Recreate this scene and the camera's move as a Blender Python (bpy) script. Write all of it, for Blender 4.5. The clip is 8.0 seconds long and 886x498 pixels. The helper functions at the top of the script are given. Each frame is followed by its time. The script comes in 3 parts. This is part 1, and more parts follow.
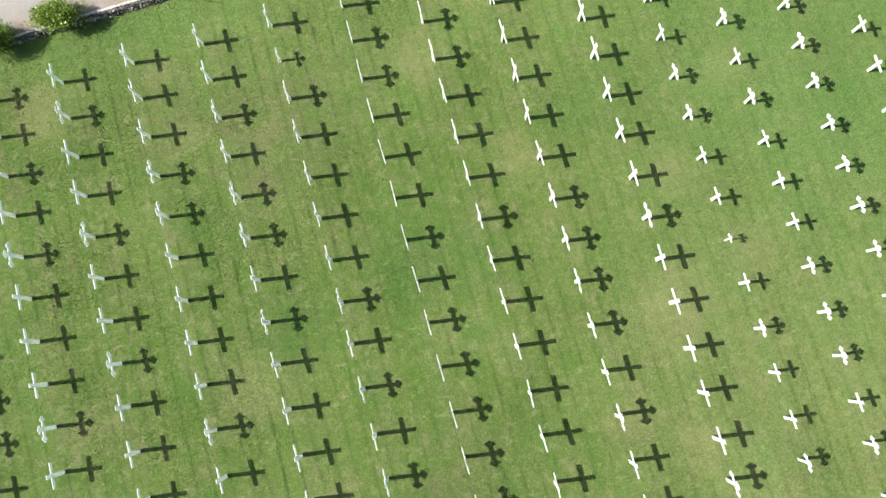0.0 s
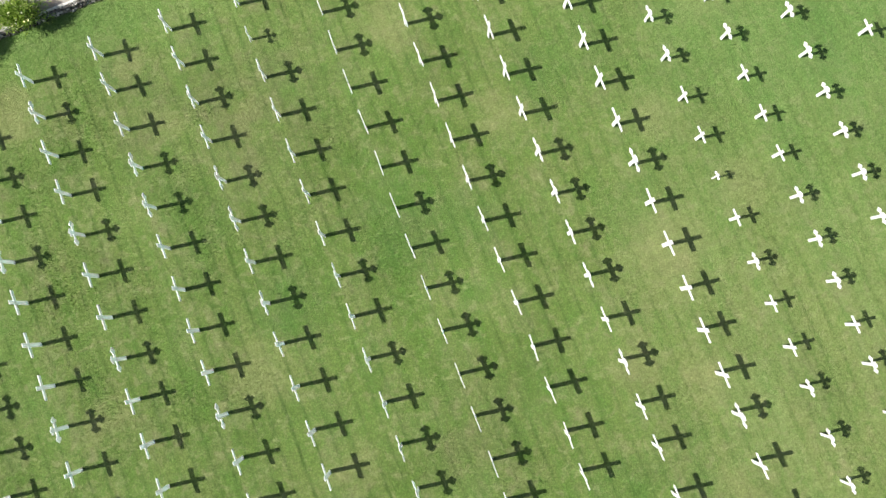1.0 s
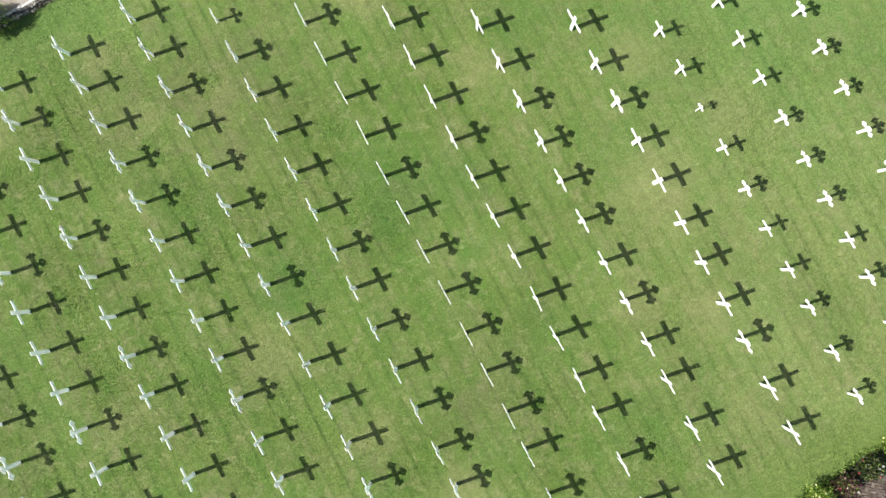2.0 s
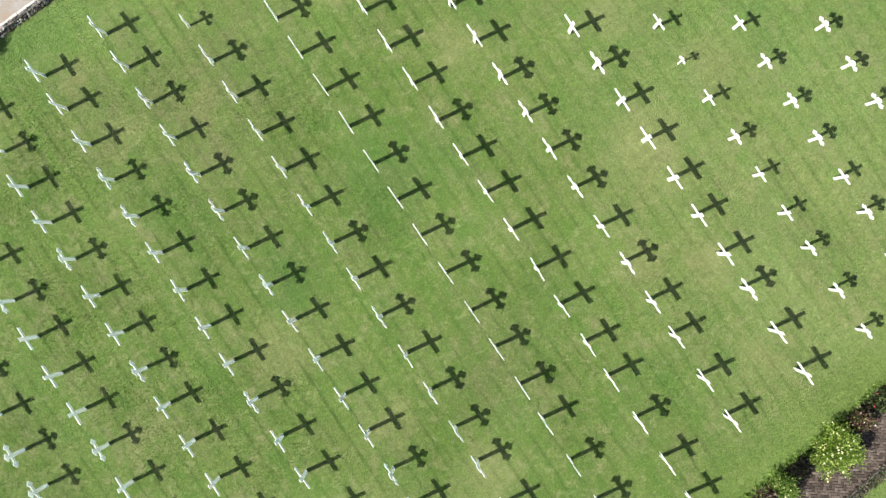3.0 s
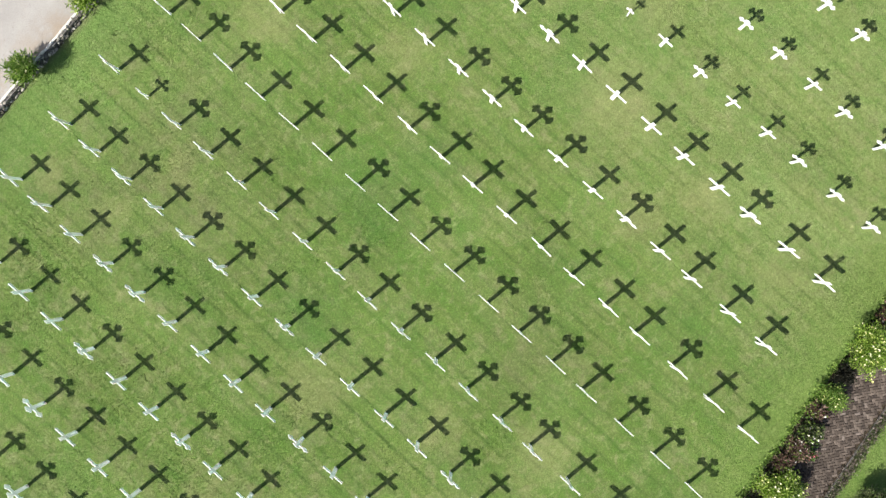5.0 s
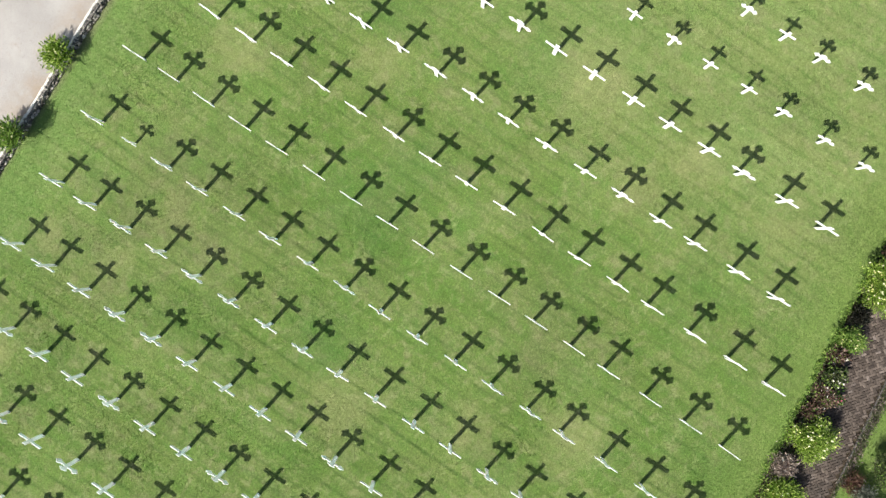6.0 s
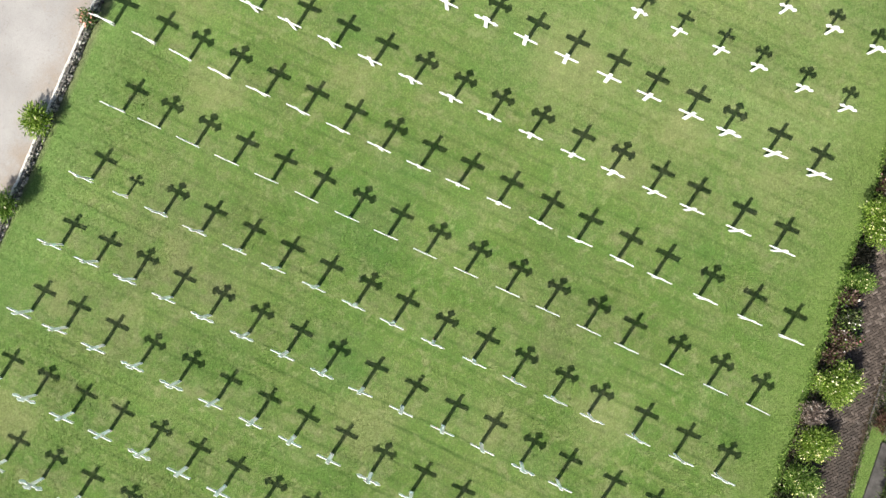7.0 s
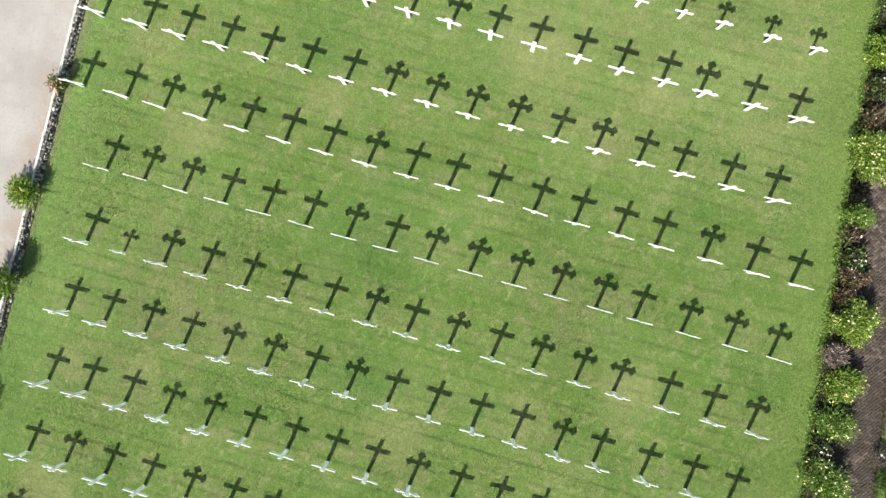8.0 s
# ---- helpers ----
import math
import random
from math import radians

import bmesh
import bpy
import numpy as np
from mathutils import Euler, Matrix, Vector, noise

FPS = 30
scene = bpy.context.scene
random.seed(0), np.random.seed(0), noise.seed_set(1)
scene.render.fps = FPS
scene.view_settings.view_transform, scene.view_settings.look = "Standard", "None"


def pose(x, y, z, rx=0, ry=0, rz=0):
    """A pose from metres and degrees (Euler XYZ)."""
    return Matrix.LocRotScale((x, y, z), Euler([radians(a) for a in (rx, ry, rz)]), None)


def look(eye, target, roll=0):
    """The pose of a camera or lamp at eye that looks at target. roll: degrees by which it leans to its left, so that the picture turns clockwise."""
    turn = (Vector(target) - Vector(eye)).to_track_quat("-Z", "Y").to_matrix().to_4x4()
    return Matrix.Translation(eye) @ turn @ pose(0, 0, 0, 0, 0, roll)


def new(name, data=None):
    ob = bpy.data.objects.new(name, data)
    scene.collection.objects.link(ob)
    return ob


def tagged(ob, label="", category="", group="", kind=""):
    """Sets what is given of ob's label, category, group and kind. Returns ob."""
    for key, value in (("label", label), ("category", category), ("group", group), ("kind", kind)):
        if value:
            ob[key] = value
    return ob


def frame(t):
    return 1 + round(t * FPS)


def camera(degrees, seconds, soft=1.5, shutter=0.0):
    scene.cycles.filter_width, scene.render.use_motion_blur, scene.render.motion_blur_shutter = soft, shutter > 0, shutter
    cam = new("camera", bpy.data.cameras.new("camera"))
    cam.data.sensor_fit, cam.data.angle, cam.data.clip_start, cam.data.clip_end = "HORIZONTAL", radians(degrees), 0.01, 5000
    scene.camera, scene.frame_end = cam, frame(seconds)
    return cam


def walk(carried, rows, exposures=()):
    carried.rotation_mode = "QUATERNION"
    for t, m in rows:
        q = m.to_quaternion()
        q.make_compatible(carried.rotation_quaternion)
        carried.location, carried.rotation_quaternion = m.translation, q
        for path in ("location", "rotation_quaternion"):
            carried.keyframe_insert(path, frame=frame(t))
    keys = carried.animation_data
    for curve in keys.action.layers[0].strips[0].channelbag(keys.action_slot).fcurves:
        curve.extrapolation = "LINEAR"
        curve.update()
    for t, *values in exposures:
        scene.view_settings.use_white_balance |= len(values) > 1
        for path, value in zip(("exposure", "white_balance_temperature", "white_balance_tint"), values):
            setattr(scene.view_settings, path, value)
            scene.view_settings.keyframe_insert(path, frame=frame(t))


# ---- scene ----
cam = camera(63.89, 8.0, soft=1.52)
PATH = [
    (0.0, pose(0.708, -3.181, 19.135, 7.816, 1.579, -15.445)),
    (0.5, pose(0.616, -3.254, 19.139, 6.707, 1.432, -17.921)),
    (1.0, pose(0.615, -3.256, 19.170, 5.072, 1.410, -20.997)),
    (1.5, pose(0.633, -3.248, 19.199, 3.548, 1.420, -23.933)),
    (2.0, pose(0.604, -3.207, 19.220, 1.728, 1.278, -27.469)),
    (2.2, pose(0.613, -3.196, 19.224, 1.024, 1.263, -28.752)),
    (3.3, pose(0.769, -3.177, 19.232, -0.389, 1.536, -35.519)),
    (3.5, pose(0.778, -3.172, 19.237, -0.462, 1.540, -36.759)),
    (4.0, pose(0.737, -3.157, 19.280, -0.427, 1.455, -40.256)),
    (4.5, pose(0.667, -3.179, 19.328, -0.293, 1.378, -43.867)),
    (4.7, pose(0.667, -3.179, 19.349, -0.303, 1.395, -45.357)),
    (5.8, pose(0.668, -3.134, 19.495, -0.491, 1.508, -54.424)),
    (6.0, pose(0.668, -3.112, 19.525, -0.530, 1.491, -56.134)),
    (6.5, pose(0.656, -3.065, 19.594, -0.526, 1.390, -60.505)),
    (7.0, pose(0.651, -3.125, 19.640, -0.401, 1.541, -64.899)),
    (7.5, pose(0.658, -3.147, 19.672, -0.344, 1.572, -69.155)),
    (8.0, pose(0.649, -3.151, 19.700, -0.271, 1.547, -74.211)),
]
walk(cam, PATH, exposures=[(0.0, 0.56), (3.5, 0.635), (8.0, 0.665)])

# light: a clear midday sky and one sun
SUN_AZ, SUN_EL = 171.7, 40.2  # where the sun stands, in degrees from +x towards +y, and above the ground
world = bpy.data.worlds.new("sky")
scene.world = world
world.use_nodes = True
wn = world.node_tree.nodes
sky = wn.new("ShaderNodeTexSky")
sky.sky_type, sky.sun_disc = "NISHITA", False
sky.sun_elevation, sky.sun_rotation = radians(SUN_EL), radians(90 - SUN_AZ)
sky.air_density, sky.dust_density = 1.0, 2.5
world.node_tree.links.new(sky.outputs[0], wn["Background"].inputs[0])
wn["Background"].inputs[1].default_value = 0.070
sun_data = bpy.data.lights.new("sun", "SUN")
sun_data.energy, sun_data.angle, sun_data.color = 5.0, radians(0.6), (1.0, 0.95, 0.87)
sun = new("sun", sun_data)
sd = Vector((math.cos(radians(SUN_EL)) * math.cos(radians(SUN_AZ)), math.cos(radians(SUN_EL)) * math.sin(radians(SUN_AZ)), math.sin(radians(SUN_EL))))
sun.matrix_world = look(sd * 60, (0, 0, 0))


# ---- materials ----
class Mat:
    """A node material, built link by link."""

    def __init__(self, name, rough=0.8, spec=0.3):
        self.m = bpy.data.materials.new(name)
        self.m.use_nodes = True
        self.t = self.m.node_tree
        self.b = self.t.nodes["Principled BSDF"]
        self.b.inputs["Roughness"].default_value = rough
        self.b.inputs["Specular IOR Level"].default_value = spec
        self.co = self.t.nodes.new("ShaderNodeTexCoord").outputs["Object"]

    def n(self, kind, **kw):
        nd = self.t.nodes.new(kind)
        for k, v in kw.items():
            nd.inputs[k.replace("_", " ")].default_value = v
        return nd

    def link(self, a, b):
        self.t.links.new(a, b)

    def scaled(self, v, turn=0.0):
        mp = self.n("ShaderNodeMapping")
        mp.inputs["Scale"].default_value = v
        mp.inputs["Rotation"].default_value = (0, 0, turn)
        self.link(self.co, mp.inputs["Vector"])
        return mp.outputs[0]

    def noise(self, scale, detail=4.0, rough=0.6, vec=None, dist=0.0):
        nd = self.n("ShaderNodeTexNoise", Scale=scale, Detail=detail, Roughness=rough, Distortion=dist)
        self.link(vec or self.co, nd.inputs["Vector"])
        return nd.outputs["Fac"]

    def ramp(self, fac, *stops):
        nd = self.t.nodes.new("ShaderNodeValToRGB")
        el = nd.color_ramp.elements
        while len(el) < len(stops):
            el.new(0.5)
        for e, (p, c) in zip(el, stops):
            e.position = p
            e.color = (c, c, c, 1) if isinstance(c, (int, float)) else (*c, 1)
        self.link(fac, nd.inputs[0])
        return nd.outputs[0]

    def mix(self, fac, a, b, mode="MIX"):
        nd = self.t.nodes.new("ShaderNodeMix")
        nd.data_type, nd.blend_type = "RGBA", mode
        for sock, v in ((nd.inputs[0], fac), (nd.inputs[6], a), (nd.inputs[7], b)):
            if isinstance(v, (int, float)):
                sock.default_value = v
            elif isinstance(v, tuple):
                sock.default_value = (*v, 1)
            else:
                self.link(v, sock)
        return nd.outputs[2]

    def color(self, c):
        if isinstance(c, tuple):
            self.b.inputs["Base Color"].default_value = (*c, 1)
        else:
            self.link(c, self.b.inputs["Base Color"])
        return self

    def bump(self, h, dist=0.01, strength=1.0):
        nd = self.n("ShaderNodeBump", Strength=strength, Distance=dist)
        self.link(h, nd.inputs["Height"])
        self.link(nd.outputs[0], self.b.inputs["Normal"])
        return self

    def scale01(self, value, lo, hi):
        nd = self.t.nodes.new("ShaderNodeMapRange")
        nd.inputs["From Min"].default_value, nd.inputs["From Max"].default_value = lo, hi
        self.link(value, nd.inputs["Value"])
        return nd.outputs[0]

    def rand(self):
        return self.t.nodes.new("ShaderNodeObjectInfo").outputs["Random"]

    def island(self):
        return self.t.nodes.new("ShaderNodeNewGeometry").outputs["Random Per Island"]


# patches of the lawn: x, y, half a width, strength
DRY_SPOTS = (
    (3.8, 6.7, 0.7, 0.5), (1.5, 5.1, 0.9, 0.42), (3.5, 1.4, 0.8, 0.4), (6.3, -3.7, 1.3, 0.5), (4.5, -6.2, 0.8, 0.4), (6.1, -7.2, 0.7, 0.5),
    (5.7, -10.1, 0.7, 0.35), (-3.1, 3.8, 0.6, 0.5), (-5.6, 6.5, 0.5, 0.5), (-5.1, 4.5, 0.6, 0.4), (-5.1, -2.8, 0.9, 0.4), (-3.6, -6.2, 0.8, 0.4),
    (-2.1, -8.6, 0.9, 0.35), (7.5, -0.2, 0.8, 0.5), (9.8, 2.3, 0.8, 0.45), (9.0, -2.8, 0.8, 0.45), (-9.4, -2.6, 0.7, 0.5), (-9.3, 6.4, 0.8, 0.5),
)
LUSH_SPOTS = (
    (0.1, -0.4, 1.5, 0.39), (-6.3, 6.6, 0.8, 0.28), (5.5, 2.2, 1.1, 0.28), (3.1, -9.1, 1.0, 0.28), (-3.6, -1.3, 1.3, 0.33), (-3.4, 6.2, 0.7, 0.22),
    (1.7, -0.9, 1.1, 0.33), (12.6, 0.1, 1.5, 0.28), (6.2, -2.3, 0.8, 0.28), (-6.6, 8.0, 1.2, 0.28),
)


def lawn_material(name="mown_grass", blade=False):
    a = Mat(name, 0.9, 0.15)

    def math_node(op, x, y):
        nd = a.t.nodes.new("ShaderNodeMath")
        nd.operation = op
        for sock, v in zip(nd.inputs, (x, y)):
            if isinstance(v, (int, float)):
                sock.default_value = v
            else:
                a.link(v, sock)
        return nd.outputs[0]

    broad = a.ramp(a.noise(0.22, 3, 0.55), (0.36, 0.0), (0.66, 1.0))
    patch = a.ramp(a.noise(0.75, 4, 0.6, dist=0.4), (0.46, 0.0), (0.72, 1.0))
    dry = a.ramp(a.noise(2.6, 3, 0.55, dist=0.8), (0.52, 0.0), (0.72, 1.0))
    streak = a.ramp(a.noise(1.0, 2, 0.5, vec=a.scaled((2.3, 0.08, 1))), (0.40, 0.0), (0.62, 1.0))
    # wheel lines of the mower, along the rows
    sep = a.t.nodes.new("ShaderNodeSeparateXYZ")
    a.link(a.co, sep.inputs[0])
    wob = math_node("MULTIPLY", a.noise(0.8, 3, 0.6), 0.10)
    saw = math_node("FRACT", math_node("DIVIDE", math_node("ADD", math_node("ADD", sep.outputs[0], wob), 0.256), 0.4625), 0.0)
    line = a.ramp(math_node("ABSOLUTE", math_node("SUBTRACT", saw, 0.5), 0.0), (0.0, 1.0), (0.045, 0.85), (0.10, 0.4), (0.20, 0.0))
    worn = a.ramp(a.noise(0.6, 4, 0.7), (0.34, 0.05), (0.60, 1.0))
    # greener and drier runs of the lawn across the rows
    across = a.scale01(math_node("ADD", sep.outputs[0], math_node("MULTIPLY", math_node("SUBTRACT", a.noise(0.35, 3, 0.6), 0.5), 7.0)), -15.0, 15.0)
    # also holds, as colour, the brighter look of the lawn down-sun, towards +x
    runs = a.ramp(across, (0.0, 0.24), (0.25, 0.32), (0.42, 0.35), (0.485, 0.14), (0.56, 0.26), (0.66, 0.52), (0.76, 0.64), (0.86, 0.55), (1.0, 0.45))
    c = a.mix(runs, (0.117, 0.216, 0.036), (0.242, 0.322, 0.084))
    # extra brightness towards the wall, not the turf's own, put into its colour
    c = a.mix(math_node("MULTIPLY", a.ramp(a.scale01(sep.outputs[1], 0.0, 9.0), (0.2, 0.0), (0.9, 0.8)), a.ramp(across, (0.24, 0.1), (0.42, 1.0))), c, (0.265, 0.375, 0.105))
    # fresh on the side of the small crosses away from the flower bed, pale and dry nearer to it
    far_side = a.ramp(a.scale01(math_node("ADD", sep.outputs[1], math_node("MULTIPLY", a.noise(0.5, 3, 0.6), 3.0)), -6.0, 2.0), (0.0, 0.0), (1.0, 1.0))
    c = a.mix(math_node("MULTIPLY", far_side, a.ramp(a.scale01(sep.outputs[0], 5.0, 12.0), (0.0, 0.0), (1.0, 0.75))), c, (0.195, 0.325, 0.088))
    bleached = math_node("MULTIPLY", math_node("SUBTRACT", 1.0, far_side), a.ramp(a.scale01(sep.outputs[0], 3.0, 7.0), (0.0, 0.0), (1.0, 0.6)))
    c = a.mix(bleached, c, (0.355, 0.395, 0.158))
    c = a.mix(a.ramp(broad, (0.0, 0.0), (1.0, 0.35)), c, (0.172, 0.255, 0.060))
    c = a.mix(a.ramp(streak, (0.0, 0.0), (1.0, 0.45)), c, (0.245, 0.285, 0.088))
    c = a.mix(a.ramp(patch, (0.0, 0.0), (1.0, 0.75)), c, (0.24, 0.275, 0.095))
    c = a.mix(a.ramp(dry, (0.0, 0.0), (1.0, 0.65)), c, (0.35, 0.335, 0.155))
    c = a.mix(math_node("MULTIPLY", math_node("MULTIPLY", line, worn), a.ramp(across, (0.3, 0.70), (0.55, 0.66), (0.72, 0.46))), c, (0.086, 0.150, 0.032))
    # one deeper wheel mark that runs from the middle of the lawn towards the bed
    rut = math_node("ABSOLUTE", math_node("ADD", math_node("ADD", sep.outputs[0], wob), 4.66), 0.0)
    rut = math_node("MULTIPLY", a.ramp(rut, (0.0, 0.45), (0.03, 0.3), (0.06, 0.0)), a.ramp(a.scale01(sep.outputs[1], 2.0, 0.5), (0.0, 0.0), (1.0, 1.0)))
    c = a.mix(math_node("MULTIPLY", rut, worn), c, (0.075, 0.12, 0.03))
    # turf worn pale and dry on the graves in front of the crosses
    plot = math_node("FRACT", math_node("DIVIDE", math_node("ADD", sep.outputs[0], math_node("MULTIPLY", wob, 4.8)), 2.05), 0.0)
    plot = a.ramp(plot, (0.0, 0.55), (0.1, 0.9), (0.3, 1.0), (0.5, 0.15), (0.85, 0.0), (1.0, 0.5))
    bald = a.ramp(a.noise(1.7, 3, 0.6, dist=0.6), (0.46, 0.0), (0.70, 1.0))
    c = a.mix(math_node("MULTIPLY", math_node("MULTIPLY", plot, bald), 0.5), c, (0.315, 0.295, 0.148))
    lush = a.ramp(a.noise(0.55, 3, 0.6, dist=0.5, vec=a.scaled((1.3, 0.8, 1), 0.9)), (0.50, 0.0), (0.72, 0.34))
    c = a.mix(lush, c, (0.098, 0.215, 0.042))
    # small clumps of fresher grass between the dry ones
    clump = a.ramp(a.noise(2.9, 4, 0.65, dist=0.5, vec=a.scaled((1.2, 0.8, 1), 2.0)), (0.48, 0.0), (0.66, 0.40))
    c = a.mix(clump, c, (0.135, 0.262, 0.050))
    straw = a.ramp(a.noise(3.4, 4, 0.7, dist=0.6, vec=a.scaled((0.9, 1.1, 1), 5.0)), (0.54, 0.0), (0.70, 0.45))
    c = a.mix(straw, c, (0.39, 0.40, 0.18))
    # short dark dashes that the mower left along its way
    dash = a.ramp(a.noise(1.0, 3, 0.6, vec=a.scaled((17.0, 2.4, 1))), (0.60, 0.0), (0.74, 0.62))
    c = a.mix(dash, c, (0.100, 0.165, 0.038))

    # single patches with frayed edges: a place on the lawn, half a width and how strong
    fray = a.n("ShaderNodeTexNoise", Scale=1.4, Detail=4.0, Roughness=0.7)
    a.link(a.co, fray.inputs["Vector"])
    strewn = a.n("ShaderNodeVectorMath")
    strewn.operation = "MULTIPLY_ADD"
    a.link(fray.outputs["Color"], strewn.inputs[0])
    strewn.inputs[1].default_value, strewn.inputs[2].default_value = (2.2, 2.2, 0.0), (-1.1, -1.1, 0.0)
    moved = a.n("ShaderNodeVectorMath")
    moved.operation = "ADD"
    a.link(a.co, moved.inputs[0])
    a.link(strewn.outputs[0], moved.inputs[1])

    def patches(spots):
        total = None
        for x, y, r, strong in spots:
            away = a.n("ShaderNodeVectorMath")
            away.operation = "DISTANCE"
            a.link(moved.outputs[0], away.inputs[0])
            away.inputs[1].default_value = (x, y, 0)
            fall = a.n("ShaderNodeMapRange")
            fall.interpolation_type = "SMOOTHSTEP"
            for key, v in (("From Min", r * 1.35), ("From Max", r * 0.3), ("To Min", 0.0), ("To Max", strong)):
                fall.inputs[key].default_value = v
            a.link(away.outputs["Value"], fall.inputs["Value"])
            total = fall.outputs[0] if total is None else math_node("MAXIMUM", total, fall.outputs[0])
        return total

    c = a.mix(math_node("MULTIPLY", patches(LUSH_SPOTS), a.ramp(a.noise(1.9, 5, 0.75), (0.30, 0.4), (0.6, 1.2))), c, (0.098, 0.212, 0.045))
    c = a.mix(patches(DRY_SPOTS), c, (0.36, 0.345, 0.15))
    # grey-brown thin turf round the crosses near the wall
    thin = math_node("MULTIPLY", patches(((-3.0, 3.9, 2.4, 0.5), (-5.2, 5.2, 1.6, 0.4), (-1.5, 5.0, 1.0, 0.45), (-0.3, -6.3, 1.4, 0.5))), a.ramp(a.noise(1.3, 3, 0.65), (0.36, 0.0), (0.62, 1.0)))
    c = a.mix(thin, c, (0.225, 0.225, 0.100))
    c = a.mix(math_node("MULTIPLY", far_side, a.ramp(a.scale01(sep.outputs[0], 4.5, 10.0), (0.0, 0.0), (1.0, 0.35))), c, (0.190, 0.315, 0.086))
    # fresher turf along the wall and along the flower bed, a dry line at the wall's foot
    c = a.mix(a.ramp(a.scale01(sep.outputs[1], 7.0, 8.4), (0.0, 0.0), (1.0, 0.6)), c, (0.205, 0.325, 0.085))
    c = a.mix(a.ramp(a.scale01(sep.outputs[1], 8.45, 8.75), (0.2, 0.0), (0.8, 0.7)), c, (0.27, 0.26, 0.14))
    bedside = math_node("SUBTRACT", sep.outputs[1], math_node("MULTIPLY", sep.outputs[0], 0.125))
    c = a.mix(a.ramp(a.scale01(bedside, -11.9, -13.0), (0.0, 0.0), (1.0, 0.7)), c, (0.192, 0.275, 0.066))
    c = a.mix(1.0, c, (0.758, 0.824, 0.834), "MULTIPLY")
    c = a.mix(0.36, c, a.ramp(a.noise(6.0, 4, 0.7), (0.3, 0.72), (0.7, 1.36)), "MULTIPLY")
    # light on tufts and single tips put into colour, yellower than the turf between
    tuft = a.noise(20.0, 3, 0.75)
    c = a.mix(0.56, c, a.ramp(tuft, (0.30, 0.60), (0.5, 0.95), (0.70, 1.65)), "MULTIPLY")
    c = a.mix(a.ramp(a.noise(26.0, 2, 0.7), (0.60, 0.0), (0.74, 0.35)), c, (0.34, 0.38, 0.15))
    c = a.mix(0.3, c, a.ramp(a.noise(110.0, 2, 0.7), (0.3, 0.6), (0.7, 1.4)), "MULTIPLY")
    a.color(c)
    if not blade:
        a.bump(a.noise(70.0, 3, 0.8), 0.03, 0.7)
        return a.m
    tr = a.n("ShaderNodeBsdfTranslucent")
    a.link(c, tr.inputs[0])
    ms = a.n("ShaderNodeMixShader", Fac=0.12)
    a.link(a.b.outputs[0], ms.inputs[1])
    a.link(tr.outputs[0], ms.inputs[2])
    a.link(ms.outputs[0], a.t.nodes["Material Output"].inputs["Surface"])
    return a.m


def paint_material():
    a = Mat("white_grave_cross", 0.45, 0.4)
    # pale and slightly translucent all through
    a.b.inputs["Subsurface Weight"].default_value = 1.0
    a.b.inputs["Subsurface Scale"].default_value = 0.05
    a.b.inputs["Subsurface Radius"].default_value = (0.9, 1.0, 1.0)
    c = a.mix(a.ramp(a.noise(9.0, 4, 0.7), (0.5, 0.0), (0.8, 0.5)), (0.745, 0.78, 0.772), (0.675, 0.71, 0.70))
    a.color(c)
    a.bump(a.noise(60.0, 3), 0.002, 0.4)
    return a.m


def gravel_material():
    a = Mat("pale_gravel", 0.9, 0.2)
    c = a.mix(a.ramp(a.noise(0.8, 4, 0.6), (0.35, 0.0), (0.7, 1.0)), (0.36, 0.346, 0.328), (0.445, 0.43, 0.41))
    c = a.mix(a.ramp(a.noise(2.2, 4, 0.7, dist=0.5), (0.58, 0.0), (0.75, 0.35)), c, (0.36, 0.295, 0.23))
    near_edge = a.t.nodes.new("ShaderNodeSeparateXYZ")
    a.link(a.co, near_edge.inputs[0])
    earth = a.mix(1.0, a.ramp(a.noise(1.3, 4, 0.7), (0.38, 0.0), (0.6, 1.0)), a.ramp(a.scale01(near_edge.outputs[1], 8.7, 10.0), (0.0, 0.85), (0.35, 0.5), (0.8, 0.0)), "MULTIPLY")
    c = a.mix(earth, c, (0.33, 0.25, 0.17))
    c = a.mix(a.ramp(a.noise(16.0, 3, 0.75), (0.60, 0.0), (0.68, 0.55)), c, (0.22, 0.20, 0.18))
    c = a.mix(0.6, c, a.ramp(a.noise(45.0, 3, 0.8), (0.3, 0.6), (0.7, 1.2)), "MULTIPLY")
    a.color(c)
    a.bump(a.noise(55.0, 3, 0.8), 0.012, 0.6)
    return a.m


def stone_material(name, joined_rest=False):
    a = Mat(name, 0.9, 0.2)
    c = a.ramp(a.island() if joined_rest else a.rand(), (0.0, (0.055, 0.048, 0.04)), (0.35, (0.16, 0.145, 0.125)), (0.65, (0.38, 0.355, 0.31)), (1.0, (0.68, 0.65, 0.58)))
    c = a.mix(0.7, c, a.ramp(a.noise(14.0, 5, 0.75), (0.3, 0.4), (0.7, 1.35)), "MULTIPLY")
    c = a.mix(a.ramp(a.noise(5.0, 4), (0.60, 0.0), (0.72, 0.5)), c, (0.09, 0.10, 0.05))
    a.color(c)
    a.bump(a.noise(30.0, 4, 0.8), 0.02, 0.7)
    return a.m


def cap_material():
    a = Mat("whitewashed_cement", 0.85, 0.2)
    c = a.mix(a.ramp(a.noise(5.0, 5, 0.75), (0.48, 0.0), (0.70, 0.95)), (0.76, 0.735, 0.68), (0.36, 0.33, 0.285))
    a.color(c)
    a.bump(a.noise(25.0, 4), 0.01, 0.6)
    return a.m


